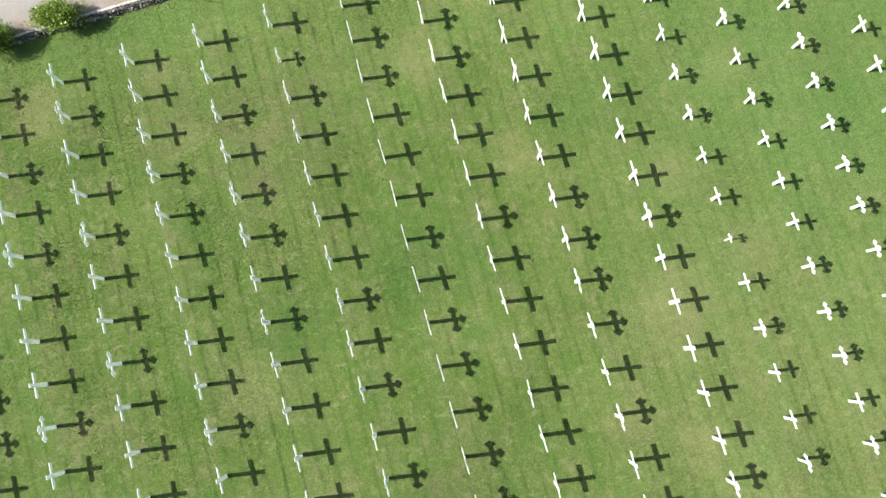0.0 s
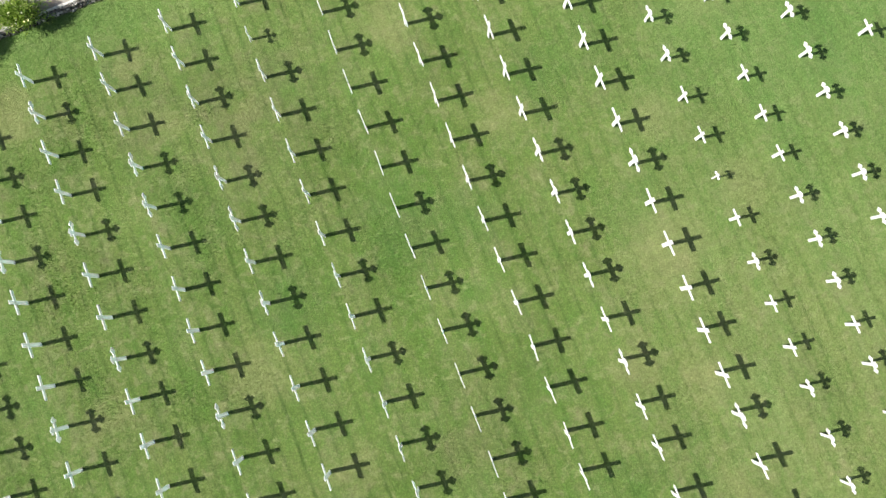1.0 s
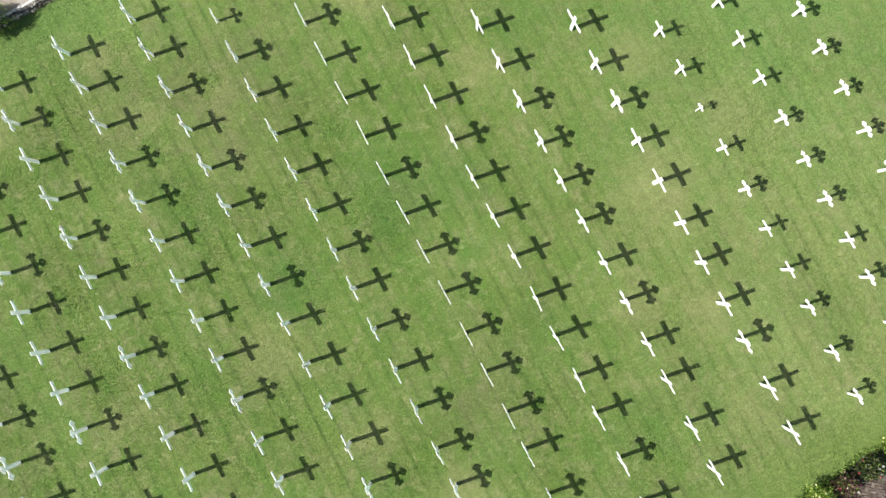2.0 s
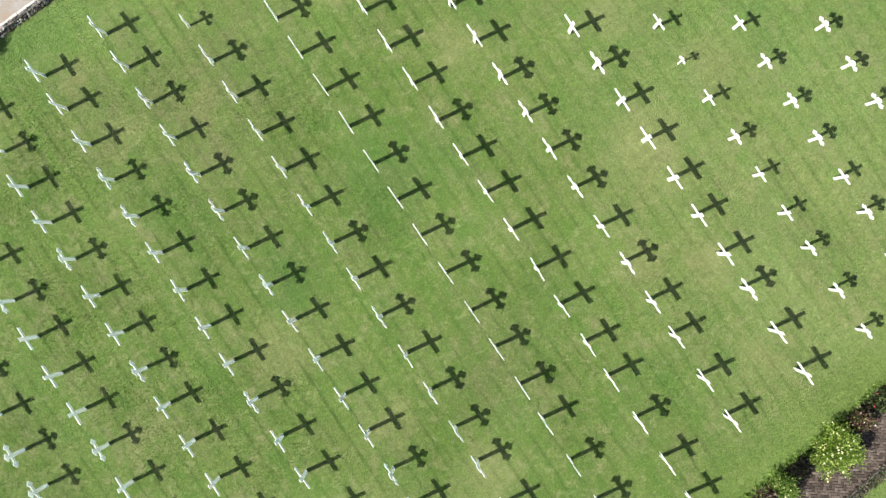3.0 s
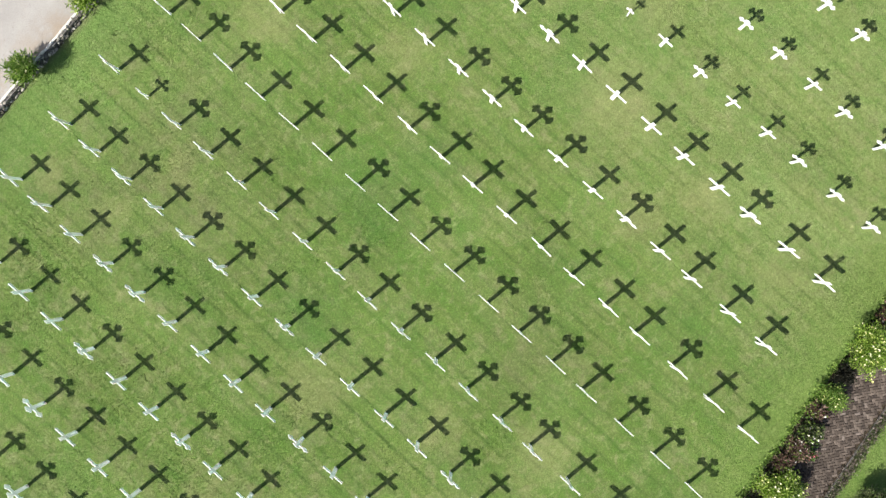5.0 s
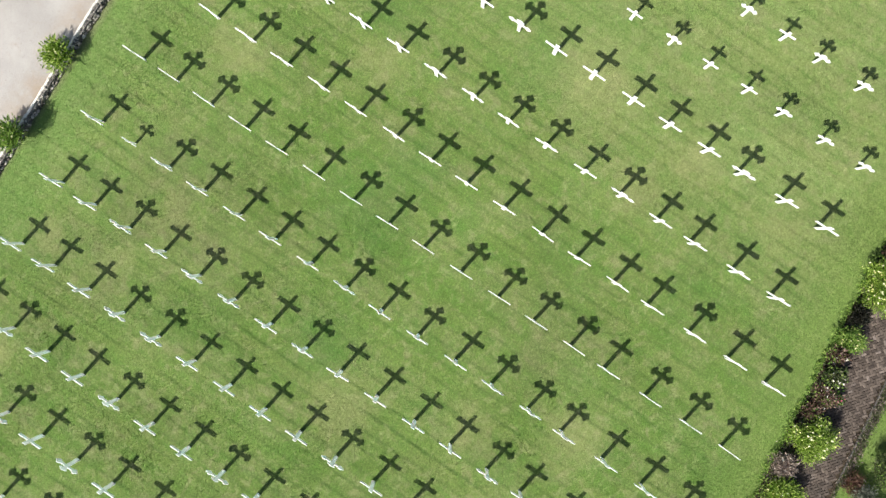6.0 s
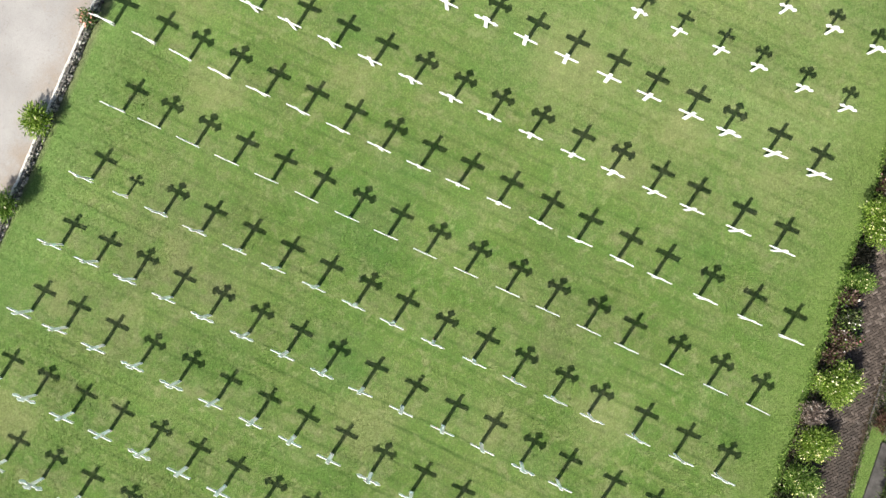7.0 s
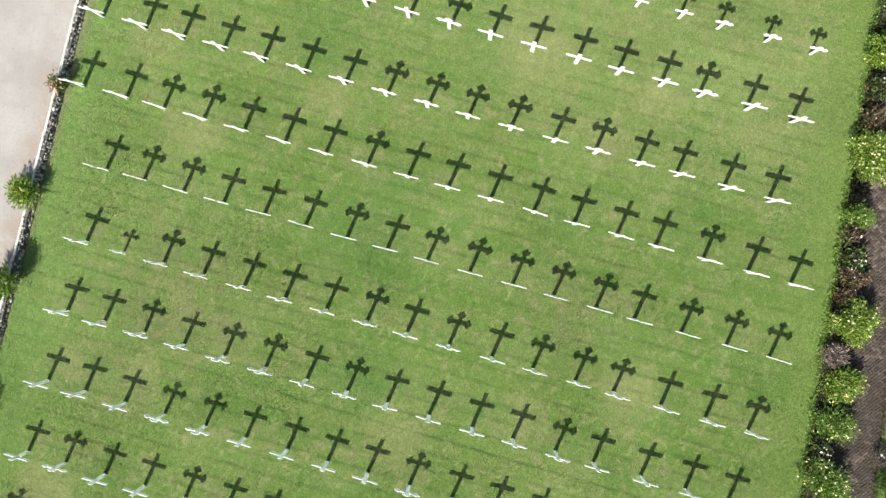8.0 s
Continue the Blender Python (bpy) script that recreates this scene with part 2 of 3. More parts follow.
def soil_material():
    a = Mat("dark_soil", 0.95, 0.1)
    c = a.mix(a.ramp(a.noise(7.0, 5, 0.7), (0.35, 0.0), (0.7, 1.0)), (0.035, 0.027, 0.02), (0.10, 0.078, 0.055))
    a.color(c)
    a.bump(a.noise(30.0, 4, 0.8), 0.04, 1.0)
    return a.m


def brick_material(name, joined_rest=False):
    a = Mat(name, 0.85, 0.25)
    c = a.ramp(a.island() if joined_rest else a.rand(), (0.0, (0.058, 0.045, 0.038)), (0.35, (0.095, 0.075, 0.062)), (0.72, (0.145, 0.116, 0.096)), (0.93, (0.185, 0.15, 0.125)), (1.0, (0.24, 0.20, 0.175)))
    c = a.mix(0.6, c, a.ramp(a.noise(11.0, 5, 0.75), (0.3, 0.5), (0.7, 1.3)), "MULTIPLY")
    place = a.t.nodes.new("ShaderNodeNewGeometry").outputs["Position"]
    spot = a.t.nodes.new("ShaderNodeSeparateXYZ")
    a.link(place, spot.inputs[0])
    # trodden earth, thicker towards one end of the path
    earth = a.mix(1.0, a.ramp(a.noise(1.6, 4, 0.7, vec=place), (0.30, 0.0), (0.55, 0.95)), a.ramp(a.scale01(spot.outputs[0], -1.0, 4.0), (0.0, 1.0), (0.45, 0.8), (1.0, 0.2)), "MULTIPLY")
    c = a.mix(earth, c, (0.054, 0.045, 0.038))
    a.color(c)
    a.bump(a.noise(60.0, 4, 0.8), 0.006, 0.6)
    return a.m


def concrete_material(name="weathered_concrete", dark=(0.095, 0.09, 0.086), light=(0.175, 0.166, 0.158)):
    a = Mat(name, 0.85, 0.25)
    c = a.mix(a.ramp(a.noise(3.5, 5, 0.7), (0.35, 0.0), (0.7, 1.0)), dark, light)
    c = a.mix(0.5, c, a.ramp(a.noise(40.0, 3, 0.8), (0.3, 0.7), (0.7, 1.2)), "MULTIPLY")
    a.color(c)
    a.bump(a.noise(40.0, 4), 0.006, 0.5)
    return a.m


def leaf_material(name, dark, mid, light):
    a = Mat(name, 0.55, 0.35)
    c = a.ramp(a.island(), (0.0, dark), (0.55, mid), (1.0, light))
    a.color(c)
    a.b.inputs["Transmission Weight"].default_value = 0.0
    tr = a.n("ShaderNodeBsdfTranslucent")
    a.link(c, tr.inputs[0])
    ms = a.n("ShaderNodeMixShader", Fac=0.42)
    out = a.t.nodes["Material Output"]
    a.link(a.b.outputs[0], ms.inputs[1])
    a.link(tr.outputs[0], ms.inputs[2])
    a.link(ms.outputs[0], out.inputs["Surface"])
    return a.m


def petal_material(name, c0, c1):
    a = Mat(name, 0.6, 0.2)
    a.color(a.ramp(a.rand(), (0.0, c0), (1.0, c1)))
    return a.m


def bark_material():
    a = Mat("brown_stem", 0.9, 0.1)
    a.color(a.mix(a.noise(20.0, 4), (0.06, 0.045, 0.03), (0.13, 0.10, 0.07)))
    return a.m


LAWN, PAINT, GRAVEL, STONE, CAP, SOIL = lawn_material(), paint_material(), gravel_material(), stone_material("rough_stone"), cap_material(), soil_material()
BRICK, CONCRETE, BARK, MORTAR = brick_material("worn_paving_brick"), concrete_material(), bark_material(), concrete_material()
OLD_CONCRETE = concrete_material("dark_mossy_concrete", (0.05, 0.048, 0.044), (0.12, 0.113, 0.106))
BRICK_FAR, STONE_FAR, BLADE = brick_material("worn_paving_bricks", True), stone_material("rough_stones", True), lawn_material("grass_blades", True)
LEAF_LIME = leaf_material("lime_leaves", (0.06, 0.13, 0.015), (0.25, 0.40, 0.05), (0.50, 0.62, 0.15))
LEAF_GREEN = leaf_material("green_leaves", (0.035, 0.085, 0.015), (0.075, 0.15, 0.03), (0.14, 0.23, 0.05))
LEAF_FRESH = leaf_material("fresh_green_leaves", (0.05, 0.12, 0.02), (0.18, 0.32, 0.05), (0.42, 0.54, 0.15))
LEAF_DARK = leaf_material("dark_leaves", (0.028, 0.040, 0.016), (0.075, 0.10, 0.042), (0.20, 0.225, 0.11))
LEAF_RUST = leaf_material("rusty_leaves", (0.06, 0.03, 0.02), (0.15, 0.08, 0.055), (0.27, 0.16, 0.11))
# near-black leaves that stand in for a pocket of shade
LEAF_SHADE = leaf_material("shade_leaves", (0.012, 0.014, 0.010), (0.025, 0.026, 0.018), (0.05, 0.05, 0.035))
LEAF_RED = leaf_material("reddish_leaves", (0.05, 0.032, 0.024), (0.17, 0.105, 0.078), (0.42, 0.30, 0.24))
LEAF_DRY = leaf_material("dry_leaves", (0.09, 0.072, 0.06), (0.23, 0.185, 0.155), (0.44, 0.38, 0.33))
LEAF_PALE = leaf_material("withered_pale_leaves", (0.14, 0.11, 0.09), (0.36, 0.29, 0.25), (0.60, 0.52, 0.46))
LEAF_GREY = leaf_material("grey_green_leaves", (0.10, 0.13, 0.09), (0.26, 0.29, 0.22), (0.52, 0.54, 0.46))
YELLOW = petal_material("yellow_petals", (0.80, 0.76, 0.26), (0.86, 0.85, 0.60))
WHITE = petal_material("white_petals", (0.62, 0.60, 0.52), (0.82, 0.81, 0.76))
PINK = petal_material("pink_petals", (0.50, 0.08, 0.13), (0.62, 0.20, 0.26))
CORAL = petal_material("coral_petals", (0.58, 0.26, 0.18), (0.70, 0.42, 0.34))
RED = petal_material("red_petals", (0.48, 0.05, 0.08), (0.66, 0.15, 0.19))


def mesh(name, bm, material):
    me = bpy.data.meshes.new(name)
    bm.to_mesh(me)
    bm.free()
    me.materials.append(material)
    return me


def part(name, bm, material, parent, label=""):
    """One mesh object under a thing or a part."""
    ob = new(name, mesh(name, bm, material) if isinstance(bm, bmesh.types.BMesh) else bm)
    ob.parent = parent
    return tagged(ob, label)


def box(bm, x0, x1, y0, y1, z0, z1, bevel=0.0):
    made = bmesh.ops.create_cube(bm, size=1.0, matrix=Matrix.Translation(((x0 + x1) / 2, (y0 + y1) / 2, (z0 + z1) / 2)) @ Matrix.Diagonal((x1 - x0, y1 - y0, z1 - z0, 1)))
    if bevel:
        edges = list({e for v in made["verts"] for e in v.link_edges})
        bmesh.ops.bevel(bm, geom=edges, offset=bevel, segments=2, affect="EDGES", profile=0.6)


# ---- the ground and what lies in it ----
def ground():
    """One lawn sheet to the horizon, finely divided and softly uneven under the graves."""
    near = [-24 + i * 0.75 for i in range(65)]
    xs = [-2500, -600, -120, -45] + near + [45, 120, 600, 2500]
    verts, faces = [], []
    for y in xs:
        for x in xs:
            flat = abs(x) > 23 or abs(y) > 23
            z = 0.0 if flat else 0.012 * noise.noise(Vector((x * 0.5, y * 0.5, 3.0)))
            verts.append((x, y, z - 0.012))
    n = len(xs)
    for j in range(n - 1):
        for i in range(n - 1):
            faces.append((j * n + i, j * n + i + 1, (j + 1) * n + i + 1, (j + 1) * n + i))
    me = bpy.data.meshes.new("ground")
    me.from_pydata(verts, [], faces)
    me.materials.append(LAWN)
    me.polygons.foreach_set("use_smooth", [True] * len(faces))
    return tagged(new("ground", me), "short mown green lawn with dry yellowish patches", "lawn", kind="structure")


ground()


# ---- grave crosses ----
# height of the crossbeam, half its length, full height, width and thickness of the timber
LARGE = (0.611, 0.35, 0.90, 0.112, 0.020)
LITTLE = (0.505, 0.245, 0.685, 0.086, 0.019)


def outline_prism(bm, pts, depth):
    """A flat outline in y and z, given thickness along x."""
    front = [bm.verts.new((depth / 2, y, z)) for y, z in pts]
    back = [bm.verts.new((-depth / 2, y, z)) for y, z in pts]
    bm.faces.new(front)
    bm.faces.new(back[::-1])
    for i in range(len(pts)):
        j = (i + 1) % len(pts)
        bm.faces.new((front[i], back[i], back[j], front[j]))
    bmesh.ops.recalc_face_normals(bm, faces=bm.faces)
    edges = [e for e in bm.edges if abs(e.verts[0].co.x - e.verts[1].co.x) < 1e-6]
    bmesh.ops.bevel(bm, geom=edges, offset=0.005, segments=1, affect="EDGES")


def bud(at, s):
    """The outline of a three-lobed end (u across, v outwards), v measured to the tip."""
    pts = []
    for cu, cv, r, a0, a1 in ((0.067, 0.102, 0.050, -85, 70), (0.0, 0.055, 0.053, 15, 165), (-0.067, 0.102, 0.050, 110, 265)):
        for k in range(7):
            a = radians(a0 + (a1 - a0) * k / 6)
            pts.append((s * (cu + r * math.cos(a)), at - s * (cv - r * math.sin(a))))
    pts.insert(11, (0.0, at + 0.006))
    return pts


def upright_mesh(budded, size):
    arm_h, half, top, beam, depth = size
    bm, w, k = bmesh.new(), beam / 2, beam / 0.112
    if budded:
        pts = [(-w * 0.95, -0.12), (w * 0.95, -0.12), (w * 0.95, top - 0.155 * k)] + bud(top, k) + [(-w * 0.95, top - 0.155 * k)]
    else:
        pts = [(-w, -0.12), (w, -0.12), (w, top), (-w, top)]
    outline_prism(bm, pts, depth)
    return mesh("upright", bm, PAINT)


def beam_mesh(budded, size):
    arm_h, half, top, beam, depth = size
    bm, w, k = bmesh.new(), beam / 2, beam / 0.112
    if budded:
        right = [(v, arm_h - u) for u, v in bud(half, k)]
        left = [(-v, arm_h + u) for u, v in bud(half, k)]
        w, e = w * 0.95, half - 0.155 * k
        pts = [(-e, arm_h - w), (e, arm_h - w)] + right + [(e, arm_h + w), (-e, arm_h + w)] + left
    else:
        pts = [(-half, arm_h - w), (half, arm_h - w), (half, arm_h + w), (-half, arm_h + w)]
    outline_prism(bm, pts, depth + 0.005)
    return mesh("crossbeam", bm, PAINT)


SHAPES = {(b, size): (upright_mesh(b, size), beam_mesh(b, size)) for b in (False, True) for size in (LARGE, LITTLE)}
LABELS = {
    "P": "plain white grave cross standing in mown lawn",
    "T": "white grave cross with trefoil ends standing in lawn",
    "p": "small plain white grave cross standing in lawn",
    "t": "small white grave cross with trefoil ends standing in lawn",
    "m": "small white trefoil cross among the larger crosses",
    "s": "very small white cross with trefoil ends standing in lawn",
}
SIZE = {"m": 0.68, "s": 0.80}


# how high the crosses of a row stand, as a share of their full height
STAND = {"A": 0.94, "B": 0.94, "C": 0.91, "D": 0.94, "E": 0.96, "F": 0.95, "G": 0.97}


def grave_cross(kind, x, y, row):
    upright, beam = SHAPES[kind in "Ttms", LITTLE if kind in "pts" else LARGE]
    ob = new("grave_cross")
    k = SIZE.get(kind, 1.0) * random.uniform(0.985, 1.015)
    tall = STAND.get(row, 1.0) - (0.035 if row == "E" and y > 3 else 0.0)
    ob.matrix_basis = pose(x, y, 0, random.gauss(0, 0.5), random.gauss(0, 0.6), random.gauss(0, 1.0)) @ Matrix.Diagonal((k, k * (0.66 if kind == "s" else 1.0), k * tall, 1))
    part("upright", upright, PAINT, ob)
    part("crossbeam", beam, PAINT, ob)
    return tagged(ob, LABELS[kind], "cross", group="crosses in row " + row)


# y of the places along a row, from the wall to the flower bed
ALONG = {8: 9.600, 7: 8.301, 6: 7.038, 5: 5.937, 4: 4.767, 3: 3.594, 2: 2.399, 1: 1.207, 0: 0.002, -1: -1.177, -2: -2.335, -3: -3.544, -4: -4.781, -5: -5.948, -6: -7.164, -7: -8.257, -8: -9.603, -9: -10.869, -10: -12.076}
# x of each row, the place of its first cross, its crosses in order, and how far it is slipped along y
ROWS = [
    (-12.375, 5, "PPTTTPTTPP", 0.0),
    (-10.323, 6, "TPTPTPPPTPPP", 0.0),
    (-8.272, 6, "PTPPTPPTPPPP", 0.0),
    (-6.170, 6, "PPPTTPPPPTPPPP", 0.0),
    (-4.122, 6, "PPTPTTPTPPPPTPPPP", 0.0),
    (-2.092, 6, "PmTPPPPTPTPTTTPPT", 0.0),
    (0.000, 6, "PTTPPPTPTTTTTPTTT", 0.0),
    (2.052, 7, "PPTTPPPTPPPPPPPTPP", 0.0),
    (4.077, 7, "PPPPPPPTTTTPTPPPP", 0.0),
    (6.333, 6, "PPPPPPPTPPPPPTPP", 0.0),
    (8.266, 4, "ppttppsptppttt", 0.0),
    (10.007, 3, "tptppptttpttt", -0.04),
    (11.79, 4, "ttttttttttt", -0.08),
    (13.54, 2, "ppp", -0.09),
]
for number, (rx, first, kinds, slip) in enumerate(ROWS):
    for i, kind in enumerate(kinds):
        grave_cross(kind, rx + random.gauss(0, 0.002), ALONG[first - i] + slip + random.gauss(0, 0.002), "ABCDEFGHIJKLMNOP"[number])


# ---- the drive and its low stone wall ----
def wall_y(x):
    """The lawn-side foot of the wall."""
    return 8.74 + 0.022 * x


def strip(name, x0, x1, lo, hi, z0, z1, material, n=40):
    """A long slab between two lines lo(x) and hi(x), with sides."""
    bm = bmesh.new()
    rings = []
    for i in range(n + 1):
        x = x0 + (x1 - x0) * i / n
        rings.append([bm.verts.new(p) for p in ((x, lo(x), z0), (x, lo(x), z1), (x, hi(x), z1), (x, hi(x), z0))])
    for a, b in zip(rings, rings[1:]):
        for k in range(4):
            bm.faces.new((a[k], b[k], b[(k + 1) % 4], a[(k + 1) % 4]))
    bm.faces.new(rings[0])
    bm.faces.new(rings[-1][::-1])
    bmesh.ops.recalc_face_normals(bm, faces=bm.faces)
    return mesh(name, bm, material)


WALL_H, WALL_W = 0.21, 0.17
drive = tagged(new("road", strip("road", -16, 12, lambda x: wall_y(x) + WALL_W - 0.03, lambda x: 16.0, -0.1, WALL_H - 0.035, GRAVEL)), "pale grey gravel drive with brownish stains", "road", kind="structure")
wall = tagged(new("wall_north", strip("wall_core", -14, 9, lambda x: wall_y(x) + 0.05, lambda x: wall_y(x) + WALL_W - 0.02, -0.1, WALL_H - 0.035, MORTAR)), "low rubble stone retaining wall with whitened cap", "wall", kind="structure")


def cap_mesh(length, seed):
    """A rough, rounded run of cement cap."""
    bm, n = bmesh.new(), 10
    rings = []
    for i in range(n + 1):
        x = length * (i / n - 0.5)
        j = [0.014 * noise.noise(Vector((x * 6, k * 3.1, seed))) for k in range(5)]
        ring = [(-0.030 + j[0], -0.05), (-0.033 + j[0], 0.012), (-0.016, 0.026 + j[1] * 0.6), (0.016, 0.028 + j[2] * 0.6), (0.034 + j[3], 0.012), (0.031 + j[3], -0.05)]
        rings.append([bm.verts.new((x, y, z)) for y, z in ring])
    for a, b in zip(rings, rings[1:]):
        for k in range(6):
            bm.faces.new((a[k], a[(k + 1) % 6], b[(k + 1) % 6], b[k]))
    bm.faces.new(rings[0])
    bm.faces.new(rings[-1])
    bmesh.ops.recalc_face_normals(bm, faces=bm.faces)
    return mesh("cap", bm, CAP)


caps = [cap_mesh(0.9, s) for s in (1.3, 4.7, 8.2)]
x = -13.5
while x < 8.6:
    ob = part("cap", random.choice(caps), CAP, wall)
    ob.matrix_basis = pose(x, wall_y(x) + WALL_W - 0.02 + random.gauss(0, 0.004), WALL_H - 0.012 + random.gauss(0, 0.004), 0, 0, 1.26)
    x += 0.905


# ---- plants ----
def leaf_cloud(points, size, rng, up=0.35, slim=0.5, outward=0.0, flat=0.6, along=None):
    """Many small folded leaves round the given points, as plain arrays."""
    verts, faces = [], []
    for i, p in enumerate(points):
        d = Vector((rng.gauss(0, 1), rng.gauss(0, 1), rng.gauss(0, 1) * 0.7 + up))
        if along:
            d = d * 0.75 + along[i] * 1.1
        if outward:
            d += Vector((p.x, p.y, 0)) * outward
        d.normalize()
        side = d.cross(Vector((rng.gauss(0, flat), rng.gauss(0, flat), 1.0)))
        if side.length < 1e-3:
            continue
        side.normalize()
        s = size * rng.uniform(0.6, 1.35)
        nrm = side.cross(d)
        tip, mid = p + d * s, p + d * s * 0.5
        b = len(verts)
        verts += [p, mid + side * s * slim * 0.5 + nrm * s * 0.1, tip, mid - side * s * slim * 0.5 + nrm * s * 0.1]
        faces += [(b, b + 1, b + 2), (b, b + 2, b + 3)]
    return verts, faces


def raw_mesh(name, verts, faces, material):
    me = bpy.data.meshes.new(name)
    me.from_pydata([tuple(v) for v in verts], [], faces)
    me.materials.append(material)
    return me


def blossom_mesh(material):
    """A small five-petalled blossom, a shallow cup one metre in radius, to be scaled."""
    verts, faces = [Vector((0, 0, -0.25))], []
    for k in range(10):
        a, r = k * 0.6283, 1.0 if k % 2 else 0.72
        verts.append(Vector((r * math.cos(a), r * math.sin(a), 0.12 if k % 2 else 0.02)))
    faces = [(0, 1 + k, 1 + (k + 1) % 10) for k in range(10)]
    return raw_mesh("blossom", verts, faces, material)


BLOSSOM = {material: blossom_mesh(material) for material in (YELLOW, WHITE, PINK, RED, CORAL)}


def stems_mesh(r, h, rng, count=9):
    bm = bmesh.new()
    for i in range(count):
        a, q = rng.uniform(0, 6.28), rng.uniform(0.2, 0.75)
        p0 = Vector((0.06 * math.cos(a), 0.06 * math.sin(a), -0.04))
        p1 = Vector((r * q * math.cos(a), r * q * math.sin(a), h * rng.uniform(0.55, 0.85)))
        mid = (p0 + p1) / 2 + Vector((0, 0, h * 0.12))
        rings = []
        for p, w in ((p0, 0.016), (mid, 0.011), (p1, 0.005)):
            rings.append([bm.verts.new(p + Vector((w * math.cos(k * 1.571), w * math.sin(k * 1.571), 0))) for k in range(4)])
        for u, v in zip(rings, rings[1:]):
            for k in range(4):
                bm.faces.new((u[k], u[(k + 1) % 4], v[(k + 1) % 4], v[k]))
        bm.faces.new(rings[-1])
    return mesh("stems", bm, BARK)


def bush(name, x, y, z, rx, ry, h, leaf, label, flowers=(), leaves=1800, size=0.068, seed=0, category="shrub", slim=0.5, group="", loose=1.0):
    """A shrub: arching shoots set with leaves, gaps between them, and flowers at the shoots' ends."""
    rng = random.Random(seed)
    ob = new(name)
    ob.matrix_basis = pose(x, y, z, 0, 0, rng.uniform(-25, 25))
    part("stems", stems_mesh(min(rx, ry), h, rng), BARK, ob)
    pts, ways, tips = [], [], []
    shoots = max(24, int(70 * math.sqrt(rx * ry) / 0.5))
    each = max(4, int(leaves * 3.0 / shoots))
    for i in range(shoots):
        a, q = rng.uniform(0, 6.28), rng.uniform(0.0, 1.0) ** 0.6
        edge = 0.80 + 0.36 * noise.noise(Vector((2.2 * math.cos(a), 2.2 * math.sin(a), seed * 3.7))) + rng.uniform(-0.14, 0.18) * loose
        tip = Vector((rx * edge * q * math.cos(a), ry * edge * q * math.sin(a), h * (0.34 + 0.55 * math.sqrt(max(0.0, 1 - q * q)) + rng.uniform(-0.12, 0.14))))
        foot = Vector((tip.x * 0.2, tip.y * 0.2, h * 0.12))
        knee = Vector((tip.x * 0.65, tip.y * 0.65, max(tip.z * 0.95, h * 0.45)))
        spread = 0.055 + 0.05 * loose
        for k in range(each):
            u = 1 - rng.uniform(0.0, 1.0) ** 1.4 * 0.8
            p = foot * (1 - u) ** 2 + knee * 2 * u * (1 - u) + tip * u * u
            p += Vector((rng.gauss(0, spread), rng.gauss(0, spread), rng.gauss(0, spread * 0.7))) * (1.25 - 0.6 * u)
            p.z = max(p.z, 0.03)
            pts.append(p)
            ways.append(((knee - foot) * (1 - u) + (tip - knee) * u).normalized())
        tips.append(tip)
    part("foliage", raw_mesh("foliage", *leaf_cloud(pts, size * 0.85, rng, slim=slim * 0.9, outward=0.8, along=ways), leaf), leaf, ob)
    if leaf in (LEAF_DARK, LEAF_RED):
        young = rng.sample(pts, len(pts) // 4)
        part("young_leaves", raw_mesh("young_leaves", *leaf_cloud(young, size * 0.8, rng, up=0.8, outward=1.5), LEAF_FRESH), LEAF_FRESH, ob, "fresh green young leaves")
    for material, count, fsize in flowers:
        for i in range(count):
            p, w = rng.choice(tips), fsize * 1.4 * rng.uniform(0.7, 1.3)
            place = pose(p.x * 1.04 + rng.gauss(0, 0.05), p.y * 1.04 + rng.gauss(0, 0.05), p.z + rng.uniform(0.01, 0.09), rng.gauss(0, 26), rng.gauss(0, 26), rng.uniform(0, 360))
            part("blossom", BLOSSOM[material], material, ob).matrix_basis = place @ Matrix.Diagonal((w, w, w, 1))
    return tagged(ob, label, category, group=group)


def bed_y(x):
    return -13.47 + 0.125 * x


def path_in(x):
    return -14.20 + 0.150 * x


def path_out(x):
    return -15.36 + 0.155 * x


tagged(new("flower_bed", strip("flower_bed", -14, 16, lambda x: path_in(x) + 0.24, lambda x: bed_y(x) - 0.06, -0.1, 0.03, SOIL)), "dark soil flower bed along the lawn", "bed", kind="structure")
LIMY, DARKY = "lime-green shrub dotted with yellow flowers in the bed", "dark-leaved rose bush with white blossoms in the bed"
BED = "shrubs in the flower bed"
YF = (YELLOW, 46, 0.018)
bush("shrub", 1.50, -13.77, 0.0, 0.70, 0.64, 0.75, LEAF_LIME, LIMY, [(YELLOW, 139, 0.018)], 3000, seed=1, group=BED)
bush("shrub", -0.20, -14.02, 0.0, 0.42, 0.54, 0.55, LEAF_LIME, LIMY, [(YELLOW, 78, 0.018)], 1500, 0.085, seed=2, group=BED, loose=1.6, slim=0.4)
bush("shrub", -1.27, -14.15, 0.0, 0.46, 0.56, 0.50, LEAF_FRESH, LIMY, [(YELLOW, 61, 0.018)], 1400, 0.085, seed=53, group=BED, loose=1.6, slim=0.4)
bush("shrub", -2.85, -14.29, 0.0, 0.66, 0.72, 0.70, LEAF_FRESH, "green shrub with many yellow flowers in the bed", [(YELLOW, 90, 0.018)], 1900, 0.085, seed=4, group=BED, loose=1.5, slim=0.4)
bush("shrub", -4.4, -14.42, 0.0, 0.7, 0.66, 0.70, LEAF_GREEN, "green shrub with few yellow flowers in the bed", [(YELLOW, 40, 0.018)], 2000, seed=17, group=BED)
